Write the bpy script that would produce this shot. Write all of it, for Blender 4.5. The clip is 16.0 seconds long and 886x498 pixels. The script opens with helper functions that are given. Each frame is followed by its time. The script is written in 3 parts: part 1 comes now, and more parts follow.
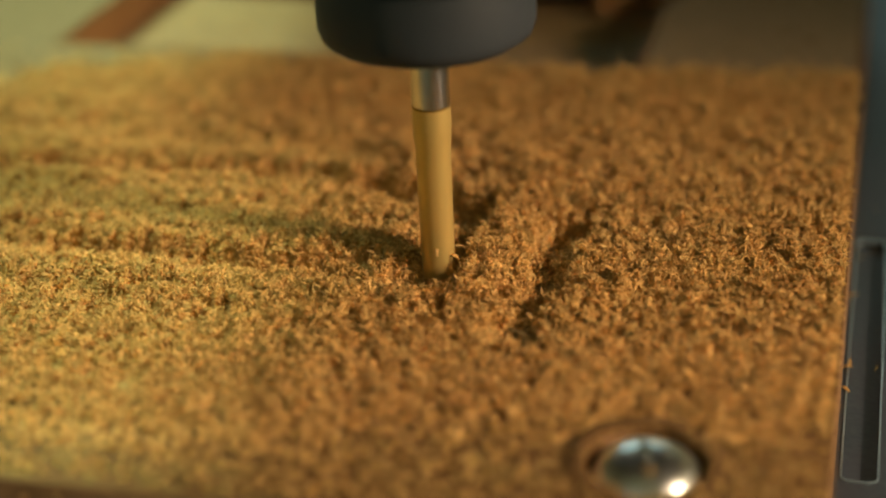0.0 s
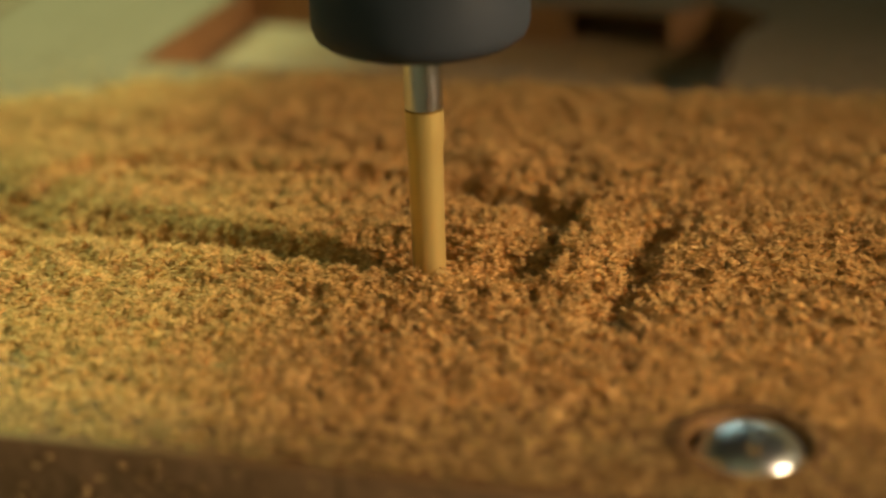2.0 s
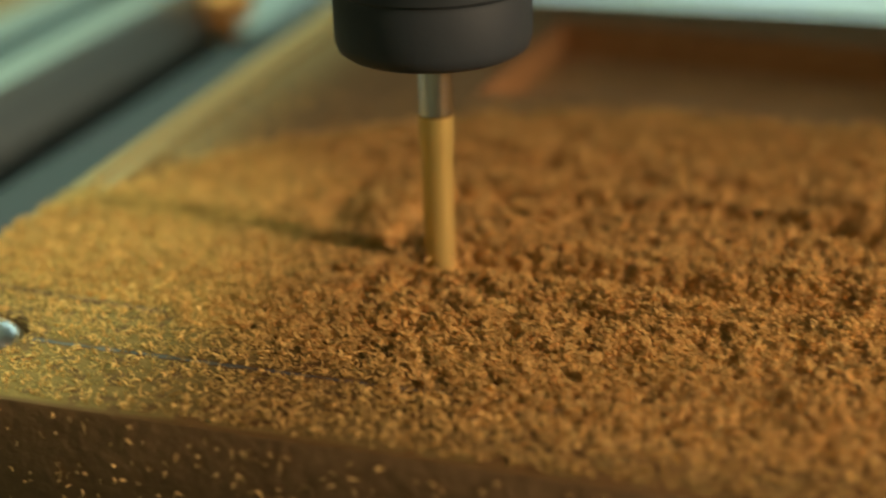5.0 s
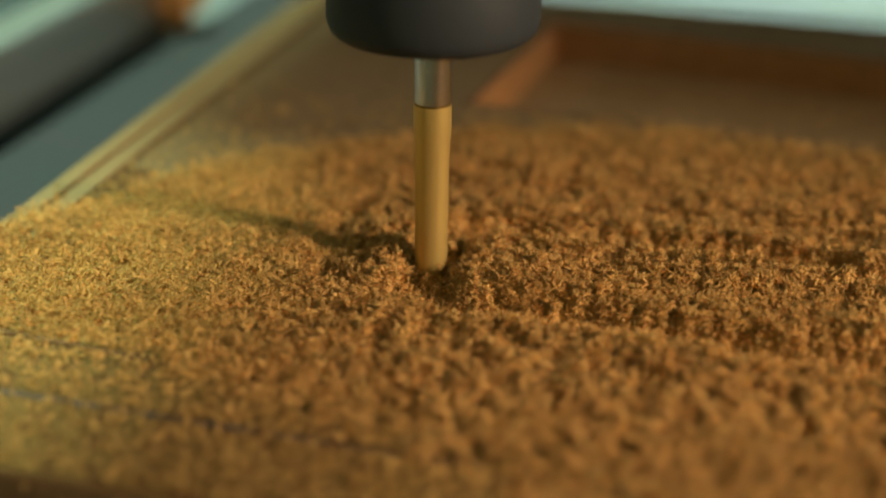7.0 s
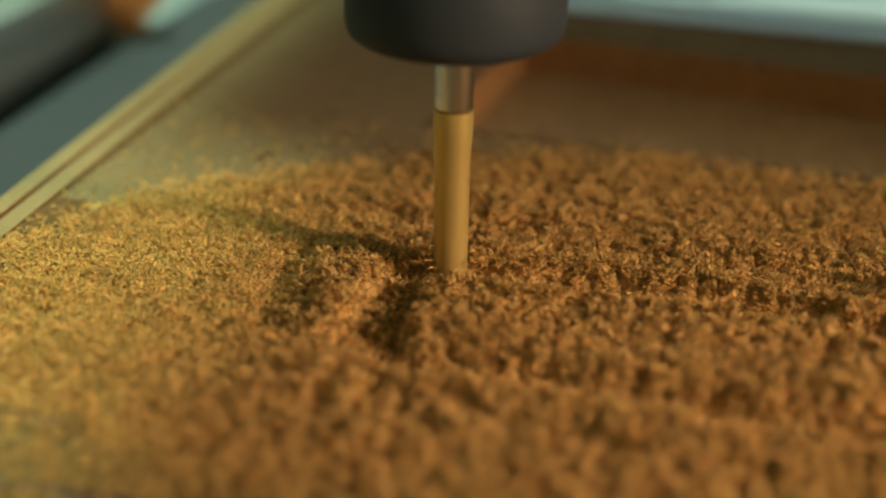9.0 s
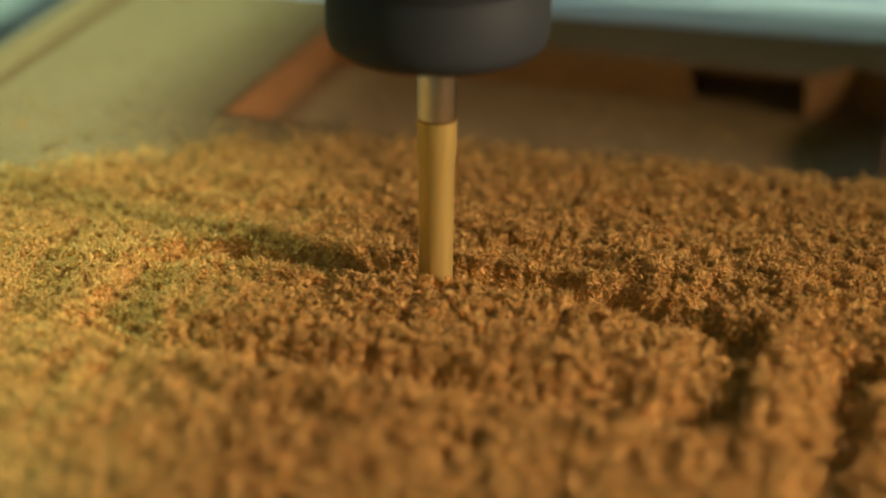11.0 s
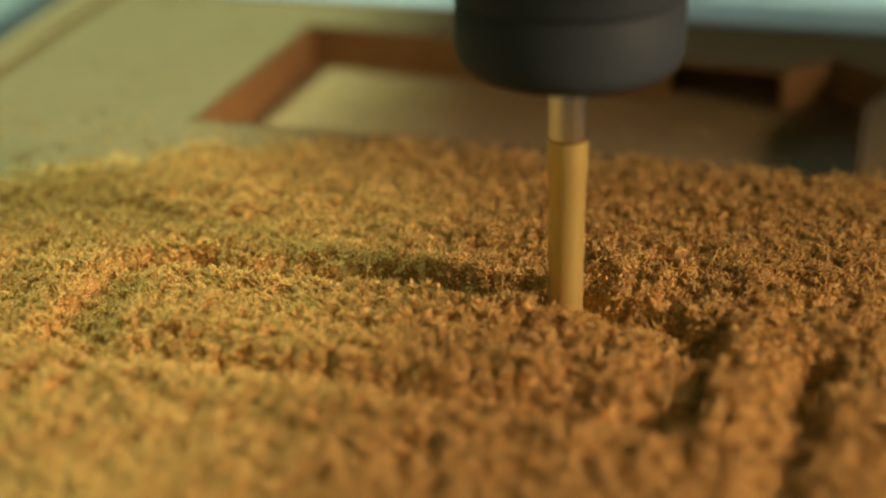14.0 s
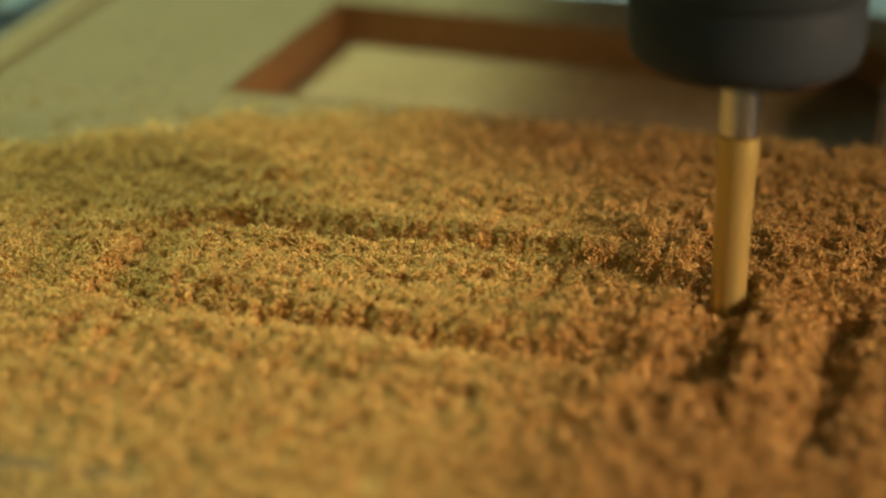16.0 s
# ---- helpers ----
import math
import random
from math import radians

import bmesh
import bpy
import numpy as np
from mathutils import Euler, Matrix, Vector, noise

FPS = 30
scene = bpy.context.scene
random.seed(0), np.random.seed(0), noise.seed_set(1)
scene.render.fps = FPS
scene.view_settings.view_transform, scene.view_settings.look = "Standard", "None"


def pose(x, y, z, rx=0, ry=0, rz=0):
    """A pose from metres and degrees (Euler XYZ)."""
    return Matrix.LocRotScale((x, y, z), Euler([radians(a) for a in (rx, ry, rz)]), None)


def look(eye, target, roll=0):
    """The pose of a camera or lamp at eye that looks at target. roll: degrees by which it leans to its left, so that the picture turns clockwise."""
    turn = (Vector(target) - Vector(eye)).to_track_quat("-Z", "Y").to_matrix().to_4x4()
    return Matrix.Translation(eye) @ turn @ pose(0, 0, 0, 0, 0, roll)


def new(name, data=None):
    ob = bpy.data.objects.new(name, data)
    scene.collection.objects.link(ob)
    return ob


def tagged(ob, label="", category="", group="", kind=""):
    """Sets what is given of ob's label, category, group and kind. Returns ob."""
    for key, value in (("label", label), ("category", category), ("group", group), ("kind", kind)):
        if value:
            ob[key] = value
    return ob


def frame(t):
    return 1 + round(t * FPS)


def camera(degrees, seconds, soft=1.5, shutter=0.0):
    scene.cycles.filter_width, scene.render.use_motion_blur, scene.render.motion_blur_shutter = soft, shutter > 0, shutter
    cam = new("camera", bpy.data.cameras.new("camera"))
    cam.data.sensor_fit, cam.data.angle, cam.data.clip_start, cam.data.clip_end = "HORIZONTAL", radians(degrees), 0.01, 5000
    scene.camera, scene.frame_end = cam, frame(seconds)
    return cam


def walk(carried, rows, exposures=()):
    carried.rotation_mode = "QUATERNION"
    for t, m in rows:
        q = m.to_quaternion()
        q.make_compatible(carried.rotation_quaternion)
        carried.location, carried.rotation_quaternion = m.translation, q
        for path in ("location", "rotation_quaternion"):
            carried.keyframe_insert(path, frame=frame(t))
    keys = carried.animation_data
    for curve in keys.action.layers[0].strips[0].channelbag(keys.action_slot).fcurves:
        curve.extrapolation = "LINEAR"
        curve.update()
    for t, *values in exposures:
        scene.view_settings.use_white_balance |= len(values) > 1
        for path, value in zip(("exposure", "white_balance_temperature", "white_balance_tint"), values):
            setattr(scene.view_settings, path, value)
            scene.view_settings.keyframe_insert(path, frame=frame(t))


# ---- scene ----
# Desktop router milling a wooden board. Plan in millimetres, world in metres.
MM = 0.001
cam = camera(27.6, 16.0, soft=1.75, shutter=0.5)
cam.data.dof.use_dof = True
cam.data.dof.focus_distance = 0.153
cam.data.dof.aperture_fstop = 13.5

PATH = [
    (0, (0.08448, -0.22629, 0.07073), (0.04982, -0.09280, 0.00220), -2.78),
    (0.5, (0.08361, -0.22973, 0.06804), (0.04897, -0.09463, 0.00273), -2.42),
    (1, (0.08301, -0.22960, 0.06480), (0.04786, -0.09384, 0.00116), -2.35),
    (1.5, (0.08244, -0.22969, 0.06231), (0.04735, -0.09277, 0.00116), -2.15),
    (2, (0.07933, -0.23157, 0.06316), (0.04232, -0.09504, 0.00230), -1.88),
    (2.5, (0.07475, -0.23356, 0.06335), (0.03538, -0.09762, 0.00264), -1.79),
    (3, (0.07220, -0.23494, 0.06342), (0.03060, -0.09938, 0.00334), -2.05),
    (3.5, (0.06922, -0.23699, 0.06446), (0.02536, -0.10180, 0.00517), -2.31),
    (4, (0.06645, -0.23950, 0.06425), (0.02076, -0.10481, 0.00519), -2.16),
    (4.5, (0.06094, -0.24110, 0.06451), (0.01566, -0.10653, 0.00489), -1.69),
    (5, (0.05826, -0.24067, 0.06636), (0.00994, -0.10677, 0.00761), -1.75),
    (5.2, (0.05237, -0.24028, 0.06647), (0.00713, -0.10524, 0.00786), -1.08),
    (7.3, (0.04175, -0.21987, 0.06322), (0.00212, -0.08414, 0.00220), 0.71),
    (7.5, (0.04181, -0.21656, 0.06428), (0.00202, -0.08133, 0.00225), 0.59),
    (8, (0.04013, -0.21236, 0.06443), (0.00147, -0.07678, 0.00245), 0.98),
    (8.5, (0.03974, -0.21139, 0.06431), (0.00130, -0.07598, 0.00182), 1.06),
    (9, (0.04069, -0.21116, 0.06417), (0.00249, -0.07566, 0.00174), 1.11),
    (9.5, (0.04527, -0.21020, 0.06482), (0.00821, -0.07444, 0.00227), 1.02),
    (10, (0.04901, -0.21062, 0.06479), (0.01348, -0.07447, 0.00220), 1.04),
    (10.2, (0.05159, -0.21080, 0.06470), (0.01636, -0.07457, 0.00213), 0.97),
    (12.3, (0.06183, -0.20840, 0.06582), (0.02676, -0.07266, 0.00210), -0.44),
    (12.5, (0.06238, -0.20803, 0.06615), (0.02652, -0.07264, 0.00213), -0.74),
    (13, (0.06243, -0.20825, 0.06590), (0.02658, -0.07270, 0.00219), -0.70),
    (13.5, (0.06307, -0.20806, 0.06591), (0.02663, -0.07265, 0.00227), -0.83),
    (14, (0.06288, -0.20894, 0.06586), (0.02664, -0.07334, 0.00250), -0.79),
    (14.5, (0.06206, -0.21070, 0.06528), (0.02562, -0.07516, 0.00191), -0.79),
    (15, (0.06130, -0.21176, 0.06582), (0.02476, -0.07674, 0.00139), -0.84),
    (15.5, (0.06284, -0.21367, 0.06378), (0.02610, -0.07802, 0.00080), -0.39),
    (16, (0.06132, -0.21444, 0.06422), (0.02507, -0.07874, 0.00108), -0.23),
]
walk(cam, [(t, look(eye, target, roll)) for t, eye, target, roll in PATH],
     exposures=[(0, -0.27), (2, -0.30), (3.5, -0.30), (5, -0.31), (10, -0.28), (13, -0.25), (14, -0.27), (15, -0.40), (16, -0.48)])

# ---- light ----
world = bpy.data.worlds.new("world")
scene.world = world
world.use_nodes = True
world.node_tree.nodes["Background"].inputs[0].default_value = (0.9, 0.78, 0.58, 1)
world.node_tree.nodes["Background"].inputs[1].default_value = 0.02


def lamp(name, eye, target, size_x, size_y, watts, colour, spread=180):
    data = bpy.data.lights.new(name, "AREA")
    data.shape, data.size, data.size_y, data.energy, data.color = "RECTANGLE", size_x, size_y, watts, colour
    data.spread = radians(spread)
    ob = new(name, data)
    ob.matrix_world = look(eye, target)
    return ob


# a warm work lamp low at the side, a ceiling panel, and daylight from a window behind
lamp("work_lamp", (0.420, -0.165, 0.172), (0.035, -0.100, 0), 0.052, 0.052, 0.085, (1.0, 0.735, 0.47), 27)
lamp("ceiling_lamp", (-0.276, 0.118, 0.63), (0.0, -0.08, 0), 0.15, 0.15, 9.3, (0.725, 0.975, 0.61))
lamp("window_light", (-0.075, 0.77, 0.28), (0.0, 0.0, 0), 0.45, 0.30, 0.9, (0.62, 0.95, 0.92))
lamp("rear_window_light", (-0.19, -0.77, 0.40), (0.0, 0.0, 0), 0.42, 0.37, 0.21, (0.75, 0.95, 1.0))

# ---- materials ----


def material(name, colour, rough=0.6, metal=0.0, spots=(), bump=0.0, bump_scale=900, island=0.0, stretch=(1, 1, 1), thin=0.0, gloss=0.5):
    """A principled material; spots: (scale, colour, amount, sharpness) layers of noise in object space."""
    m = bpy.data.materials.new(name)
    m.use_nodes = True
    nt = m.node_tree
    bsdf = nt.nodes["Principled BSDF"]
    bsdf.inputs["Roughness"].default_value, bsdf.inputs["Metallic"].default_value = rough, metal
    bsdf.inputs["Specular IOR Level"].default_value = gloss
    co = nt.nodes.new("ShaderNodeTexCoord")
    mp = nt.nodes.new("ShaderNodeMapping")
    mp.inputs["Scale"].default_value = stretch
    nt.links.new(co.outputs["Object"], mp.inputs[0])
    last = nt.nodes.new("ShaderNodeRGB")
    last.outputs[0].default_value = (*colour, 1)
    out = last.outputs[0]
    for scale, tint, amount, sharp in spots:
        n = nt.nodes.new("ShaderNodeTexNoise")
        n.inputs["Scale"].default_value, n.inputs["Detail"].default_value = scale, 4
        nt.links.new(mp.outputs[0], n.inputs["Vector"])
        r = nt.nodes.new("ShaderNodeMapRange")
        r.inputs[1].default_value, r.inputs[2].default_value = 0.5 - sharp, 0.5 + sharp
        r.inputs[4].default_value = amount
        nt.links.new(n.outputs[0], r.inputs[0])
        mix = nt.nodes.new("ShaderNodeMixRGB")
        mix.inputs[2].default_value = (*tint, 1)
        nt.links.new(r.outputs[0], mix.inputs[0])
        nt.links.new(out, mix.inputs[1])
        out = mix.outputs[0]
    if island:
        g = nt.nodes.new("ShaderNodeNewGeometry")
        r = nt.nodes.new("ShaderNodeMapRange")
        r.inputs[3].default_value, r.inputs[4].default_value = 1 - island, 1 + island
        nt.links.new(g.outputs["Random Per Island"], r.inputs[0])
        hsv = nt.nodes.new("ShaderNodeHueSaturation")
        nt.links.new(r.outputs[0], hsv.inputs["Value"])
        nt.links.new(out, hsv.inputs["Color"])
        out = hsv.outputs[0]
    nt.links.new(out, bsdf.inputs["Base Color"])
    if thin:
        glow = nt.nodes.new("ShaderNodeBsdfTranslucent")
        both = nt.nodes.new("ShaderNodeMixShader")
        both.inputs[0].default_value = thin
        nt.links.new(out, glow.inputs[0])
        nt.links.new(bsdf.outputs[0], both.inputs[1])
        nt.links.new(glow.outputs[0], both.inputs[2])
        nt.links.new(both.outputs[0], nt.nodes["Material Output"].inputs[0])
    if bump:
        n = nt.nodes.new("ShaderNodeTexNoise")
        n.inputs["Scale"].default_value, n.inputs["Detail"].default_value = bump_scale, 6
        nt.links.new(mp.outputs[0], n.inputs["Vector"])
        b = nt.nodes.new("ShaderNodeBump")
        b.inputs["Strength"].default_value, b.inputs["Distance"].default_value = bump, 0.0004
        nt.links.new(n.outputs[0], b.inputs["Height"])
        nt.links.new(b.outputs[0], bsdf.inputs["Normal"])
    return m


WOOD = material("board_wood", (0.125, 0.064, 0.020), 0.75, spots=((60, (0.085, 0.042, 0.013), 0.6, 0.2), (900, (0.19, 0.105, 0.038), 0.5, 0.2)),
                bump=0.4, bump_scale=700, stretch=(0.25, 1, 1), gloss=0.15)
CUT_WOOD = material("cut_wood", (0.25, 0.112, 0.030), 0.85, spots=((300, (0.17, 0.072, 0.018), 0.6, 0.2), (1500, (0.58, 0.32, 0.15), 0.4, 0.2)), bump=0.5)
FLOOR_WOOD = material("milled_floor", (0.35, 0.235, 0.11), 0.85, spots=((120, (0.20, 0.12, 0.05), 0.7, 0.2), (1200, (0.36, 0.25, 0.12), 0.5, 0.2)), bump=0.5)
RIM_WOOD = material("rim_wood", (0.27, 0.185, 0.08), 0.8, spots=((200, (0.19, 0.12, 0.045), 0.6, 0.2), (1500, (0.36, 0.26, 0.12), 0.5, 0.2)), bump=0.5)
EDGE_WOOD = material("edge_wood", (0.24, 0.135, 0.068), 0.9, spots=((250, (0.13, 0.072, 0.034), 0.7, 0.2), (1400, (0.27, 0.16, 0.07), 0.4, 0.2)), bump=0.6, gloss=0.2)
# compact lower layer, also deepened to put shade into the gaps between shavings
DUST = material("sawdust", (0.50, 0.29, 0.09), 0.95, spots=((140, (0.42, 0.23, 0.07), 0.6, 0.2), (1400, (0.56, 0.36, 0.13), 0.5, 0.15)), bump=0.8, bump_scale=2500)
FILM = material("fine_dust", (0.225, 0.162, 0.092), 0.95, spots=((70, (0.17, 0.118, 0.058), 0.6, 0.2), (400, (0.27, 0.19, 0.095), 0.4, 0.15), (1500, (0.29, 0.225, 0.13), 0.5, 0.2)), bump=0.5, bump_scale=2500, gloss=0.1)
SMEAR = material("smeared_dust", (0.19, 0.122, 0.042), 0.95, spots=((110, (0.125, 0.072, 0.023), 0.7, 0.2), (1300, (0.26, 0.175, 0.068), 0.5, 0.2)), bump=0.5, bump_scale=2500, stretch=(0.4, 1, 1), gloss=0.1)
FLAKE = material("shaving", (0.79, 0.55, 0.21), 0.7, spots=((160, (0.63, 0.39, 0.145), 0.5, 0.2), (620, (0.52, 0.30, 0.105), 0.5, 0.14)), island=0.28, thin=0.45, gloss=0.25)
PENCIL = material("pencil", (0.03, 0.032, 0.045), 0.5, spots=((1500, (0.10, 0.08, 0.06), 0.7, 0.2),))
STEEL = material("steel", (0.58, 0.57, 0.56), 0.26, 1.0, spots=((900, (0.5, 0.5, 0.52), 0.4, 0.2),))
GOLD = material("coated_carbide", (0.54, 0.395, 0.13), 0.45, 0.6, spots=((500, (0.58, 0.40, 0.14), 0.5, 0.2),), stretch=(1, 1, 0.15))
RING = material("coating_edge", (0.28, 0.18, 0.06), 0.5, 1.0)
NUT = material("nut_black", (0.029, 0.036, 0.046), 0.62, 0.0, spots=((120, (0.036, 0.042, 0.049), 0.6, 0.2), (1200, (0.032, 0.037, 0.044), 0.4, 0.2)), bump=0.1, gloss=0.2)
CHROME = material("screw_zinc", (0.80, 0.83, 0.85), 0.3, 1.0, spots=((350, (0.45, 0.42, 0.36), 0.5, 0.15),), bump=0.12, bump_scale=700)
DARK = material("dark_hole", (0.03, 0.02, 0.012), 0.9)
BED = material("bed_plate", (0.045, 0.046, 0.066), 0.5, 0.1, spots=((90, (0.025, 0.045, 0.06), 0.6, 0.2), (1500, (0.07, 0.09, 0.10), 0.4, 0.2)), bump=0.1, gloss=0.3)
ALU = material("aluminium", (0.40, 0.48, 0.52), 0.42, 0.85, spots=((60, (0.5, 0.55, 0.55), 0.5, 0.2),), bump=0.1, stretch=(1, 0.1, 1))
PALE = material("pale_metal", (0.60, 0.64, 0.86), 0.5, 0.1, spots=((80, (0.62, 0.70, 0.70), 0.6, 0.2),), bump=0.1)
BRASS = material("brass", (0.85, 0.40, 0.12), 0.5, 0.2, spots=((200, (0.5, 0.28, 0.12), 0.5, 0.2),))
WALL = material("plaster", (0.50, 0.42, 0.32), 0.9, spots=((2, (0.42, 0.35, 0.26), 0.5, 0.2), (60, (0.54, 0.46, 0.36), 0.3, 0.2)), bump=0.2, bump_scale=80)
BENCH = material("bench_wood", (0.22, 0.15, 0.09), 0.6, spots=((8, (0.15, 0.10, 0.06), 0.6, 0.2), (120, (0.27, 0.19, 0.11), 0.4, 0.2)), bump=0.2, bump_scale=120, stretch=(0.1, 1, 1))

# ---- mesh helpers ----


def finish(bm, name, mat, parent=None, label="", smooth=True):
    me = bpy.data.meshes.new(name)
    bmesh.ops.recalc_face_normals(bm, faces=bm.faces)
    bm.to_mesh(me)
    bm.free()
    me.materials.append(mat)
    if smooth:
        me.shade_smooth()
        me.set_sharp_from_angle(angle=radians(35))
    ob = new(name, me)
    ob.parent = parent
    if label:
        tagged(ob, label)
    return ob


def empty(name, x, y, z, *tags, **more):
    ob = new(name)
    ob.empty_display_size = 0.005
    ob.location = (x * MM, y * MM, z * MM)
    return tagged(ob, *tags, **more)


def add_box(bm, x0, x1, y0, y1, z0, z1, bevel=0.0):
    m = Matrix.LocRotScale(((x0 + x1) / 2 * MM, (y0 + y1) / 2 * MM, (z0 + z1) / 2 * MM), None, ((x1 - x0) * MM, (y1 - y0) * MM, (z1 - z0) * MM))
    vs = bmesh.ops.create_cube(bm, size=1, matrix=m)["verts"]
    if bevel:
        es = list({e for v in vs for e in v.link_edges})
        bmesh.ops.bevel(bm, geom=es, offset=bevel * MM, segments=2, affect="EDGES", profile=0.6)


def prism(bm, outline, z0, z1):
    """A closed outline in millimetres, drawn out between two heights."""
    low = [bm.verts.new((x * MM, y * MM, z0 * MM)) for x, y in outline]
    top = [bm.verts.new((x * MM, y * MM, z1 * MM)) for x, y in outline]
    n = len(outline)
    for i in range(n):
        bm.faces.new((low[i], low[(i + 1) % n], top[(i + 1) % n], top[i]))
    bm.faces.new(top)
    bm.faces.new(low[::-1])


def turned(bm, profile, steps=64, bumpy=None):
    """A body of revolution about z from (radius, height) pairs in millimetres."""
    rings = []
    for r, z in profile:
        if r < 1e-6:
            rings.append([bm.verts.new((0, 0, z * MM))])
        else:
            rings.append([bm.verts.new((r * MM * math.cos(a), r * MM * math.sin(a), z * MM)) for a in (2 * math.pi * k / steps for k in range(steps))])
    for a, b in zip(rings, rings[1:]):
        for k in range(steps):
            p, q = k, (k + 1) % steps
            if len(a) == 1 and len(b) == 1:
                break
            if len(a) == 1:
                bm.faces.new((a[0], b[q], b[p]))
            elif len(b) == 1:
                bm.faces.new((a[p], a[q], b[0]))
            else:
                bm.faces.new((a[p], a[q], b[q], b[p]))


# ---- plan ----
X0, X1, Y0, Y1 = -40.8, 83.6, -129.1, 4.0  # the board's outline
THICK, POCKET = 12.0, 5.0
POCKET_LINE = [(-8.6, -41.4), (59.4, -42.8), (59.6, -22.2), (61.4, -17.0), (62.6, -12.8), (55.6, -6.4), (50.6, -12.2), (-7.2, -7.2)]
SCREWS = [(70.8, -119.4), (-29.5, -118.6)]
HOLE = 4.45

TOOL = [
    (0, 49.19, -92.05), (0.5, 49.33, -95.11), (1, 49.09, -95.38), (1.5, 46.40, -95.64), (2, 41.22, -95.55),
    (2.5, 35.04, -95.26), (3, 29.30, -94.97), (3.5, 23.09, -94.80), (4, 16.91, -94.40), (4.5, 10.76, -93.97),
    (5, 4.89, -93.54), (5.2, 3.49, -93.35), (5.7, 0.60, -92.90), (6.5, 0.20, -89.00), (7.3, 0.22, -82.89),
    (7.5, 0.13, -80.34), (8, 0.36, -78.96), (8.5, 0.69, -77.58), (9, 3.59, -77.17), (9.5, 9.01, -77.05),
    (10, 15.30, -76.93), (10.2, 17.74, -77.36), (12.3, 27.83, -76.51), (12.5, 28.55, -76.41), (13, 32.05, -76.72),
    (13.5, 35.95, -77.04), (14, 38.08, -77.35), (14.5, 42.55, -79.25), (15, 47.08, -80.22), (15.5, 49.61, -81.19),
    (16, 49.71, -82.17),
]


def slot_line(xa, xb, ya, yb, r):
    pts = []
    for cx, cy, a0 in ((xb - r, ya + r, -90), (xb - r, yb - r, 0), (xa + r, yb - r, 90), (xa + r, ya + r, 180)):
        pts += [(cx + r * math.cos(radians(a0 + k * 15)), cy + r * math.sin(radians(a0 + k * 15))) for k in range(7)]
    return pts


# the channel cut into the board
CHANNEL_OUT, CHANNEL_IN = slot_line(-3.2, 52.6, -99.0, -73.2, 3.0), slot_line(3.8, 45.7, -91.0, -81.0, 1.2)


SIDE_CUT = [(-11.8, -75.4), (-7.8, -75.4), (-5.6, -92.8), (-9.8, -92.8)]
TRENCH = [(57.6, -80.4), (62.0, -80.4), (60.2, -105.0), (55.8, -105.0)]


# the line that the cutter follows, with the depth of the furrow it leaves
LOOP = [(49.3, -82, 0.3), (49.3, -92.5, 0.7), (49.3, -95.2, 0.9), (46, -95.7, 0.9), (3.5, -93.5, 1.1), (0.6, -91, 0.8), (0.2, -79, 1.1), (1.5, -77.0, 1.5), (34, -76.4, 1.5), (43, -78.6, 1.2), (49.3, -81.5, 1.0)]


def furrow(x, y):
    """Distance from the cutter's line and the depth of the furrow there."""
    best, deep = np.full(np.shape(x), 1e9), np.zeros(np.shape(x))
    for (xa, ya, da), (xb, yb, _) in zip(LOOP, LOOP[1:]):
        d = segment(x, y, xa, ya, xb, yb)
        deep, best = np.where(d < best, da, deep), np.minimum(best, d)
    return best, deep


def segment(x, y, xa, ya, xb, yb):
    dx, dy = xb - xa, yb - ya
    k = np.clip(((x - xa) * dx + (y - ya) * dy) / (dx * dx + dy * dy), 0, 1)
    return np.hypot(x - xa - k * dx, y - ya - k * dy)


def smooth_noise(x, y, cell, seed):
    """Value noise on a grid of the given cell, -1 to 1."""
    rng = np.random.default_rng(seed)
    table = rng.uniform(-1, 1, (256, 256))
    u, v = x / cell + 1000, y / cell + 1000
    i, j = np.floor(u).astype(int), np.floor(v).astype(int)
    a, b = u - i, v - j
    a, b = a * a * (3 - 2 * a), b * b * (3 - 2 * b)
    g = lambda p, q: table[p % 256, q % 256]
    return (g(i, j) * (1 - a) + g(i + 1, j) * a) * (1 - b) + (g(i, j + 1) * (1 - a) + g(i + 1, j + 1) * a) * b


def gate(v, a, b):
    k = np.clip((v - a) / (b - a), 0, 1)
    return k * k * (3 - 2 * k)


def far_side(x):
    """Where the loose sawdust ends towards the pocket."""
    return np.interp(x, (-41, -33, -26, -16, -4, 20, 84), (-82, -70, -60, -51, -45, -41.5, -40))


def cover(x, y):
    """How thickly the sawdust lies, 0 to 1."""
    front = np.interp(x, (-40, -20, 0, 20, 45, 60, 84), (-108, -110, -116, -123, -122, -116, -112)) + 2.2 * smooth_noise(x, y, 9, 3)
    c = gate(y, front - 6, front + 10)
    c = c * gate(far_side(x) + 2.5 * smooth_noise(x, y, 5, 4) + 1.5 * smooth_noise(x, y, 2, 5) - y, -5, 10 + 9 * gate(-x, -2, 14))
    c = c * (0.55 + 0.45 * gate(x + 2 * smooth_noise(x, y, 6, 35), -37, -24))
    c = c * (1 - 0.85 * gate(y, -42, -30) * (x > 58))
    c = c * (1 - 0.95 * np.exp(-((y + 108.9 + 0.068 * (x + 36)) / 0.4) ** 2) * (x < -15) * (x > -37))
    for sx, sy in SCREWS:
        c = c * gate(np.hypot(x - sx, y - sy) + 0.8 * smooth_noise(x, y, 1.4, 61), 4.2, 7)
    return c


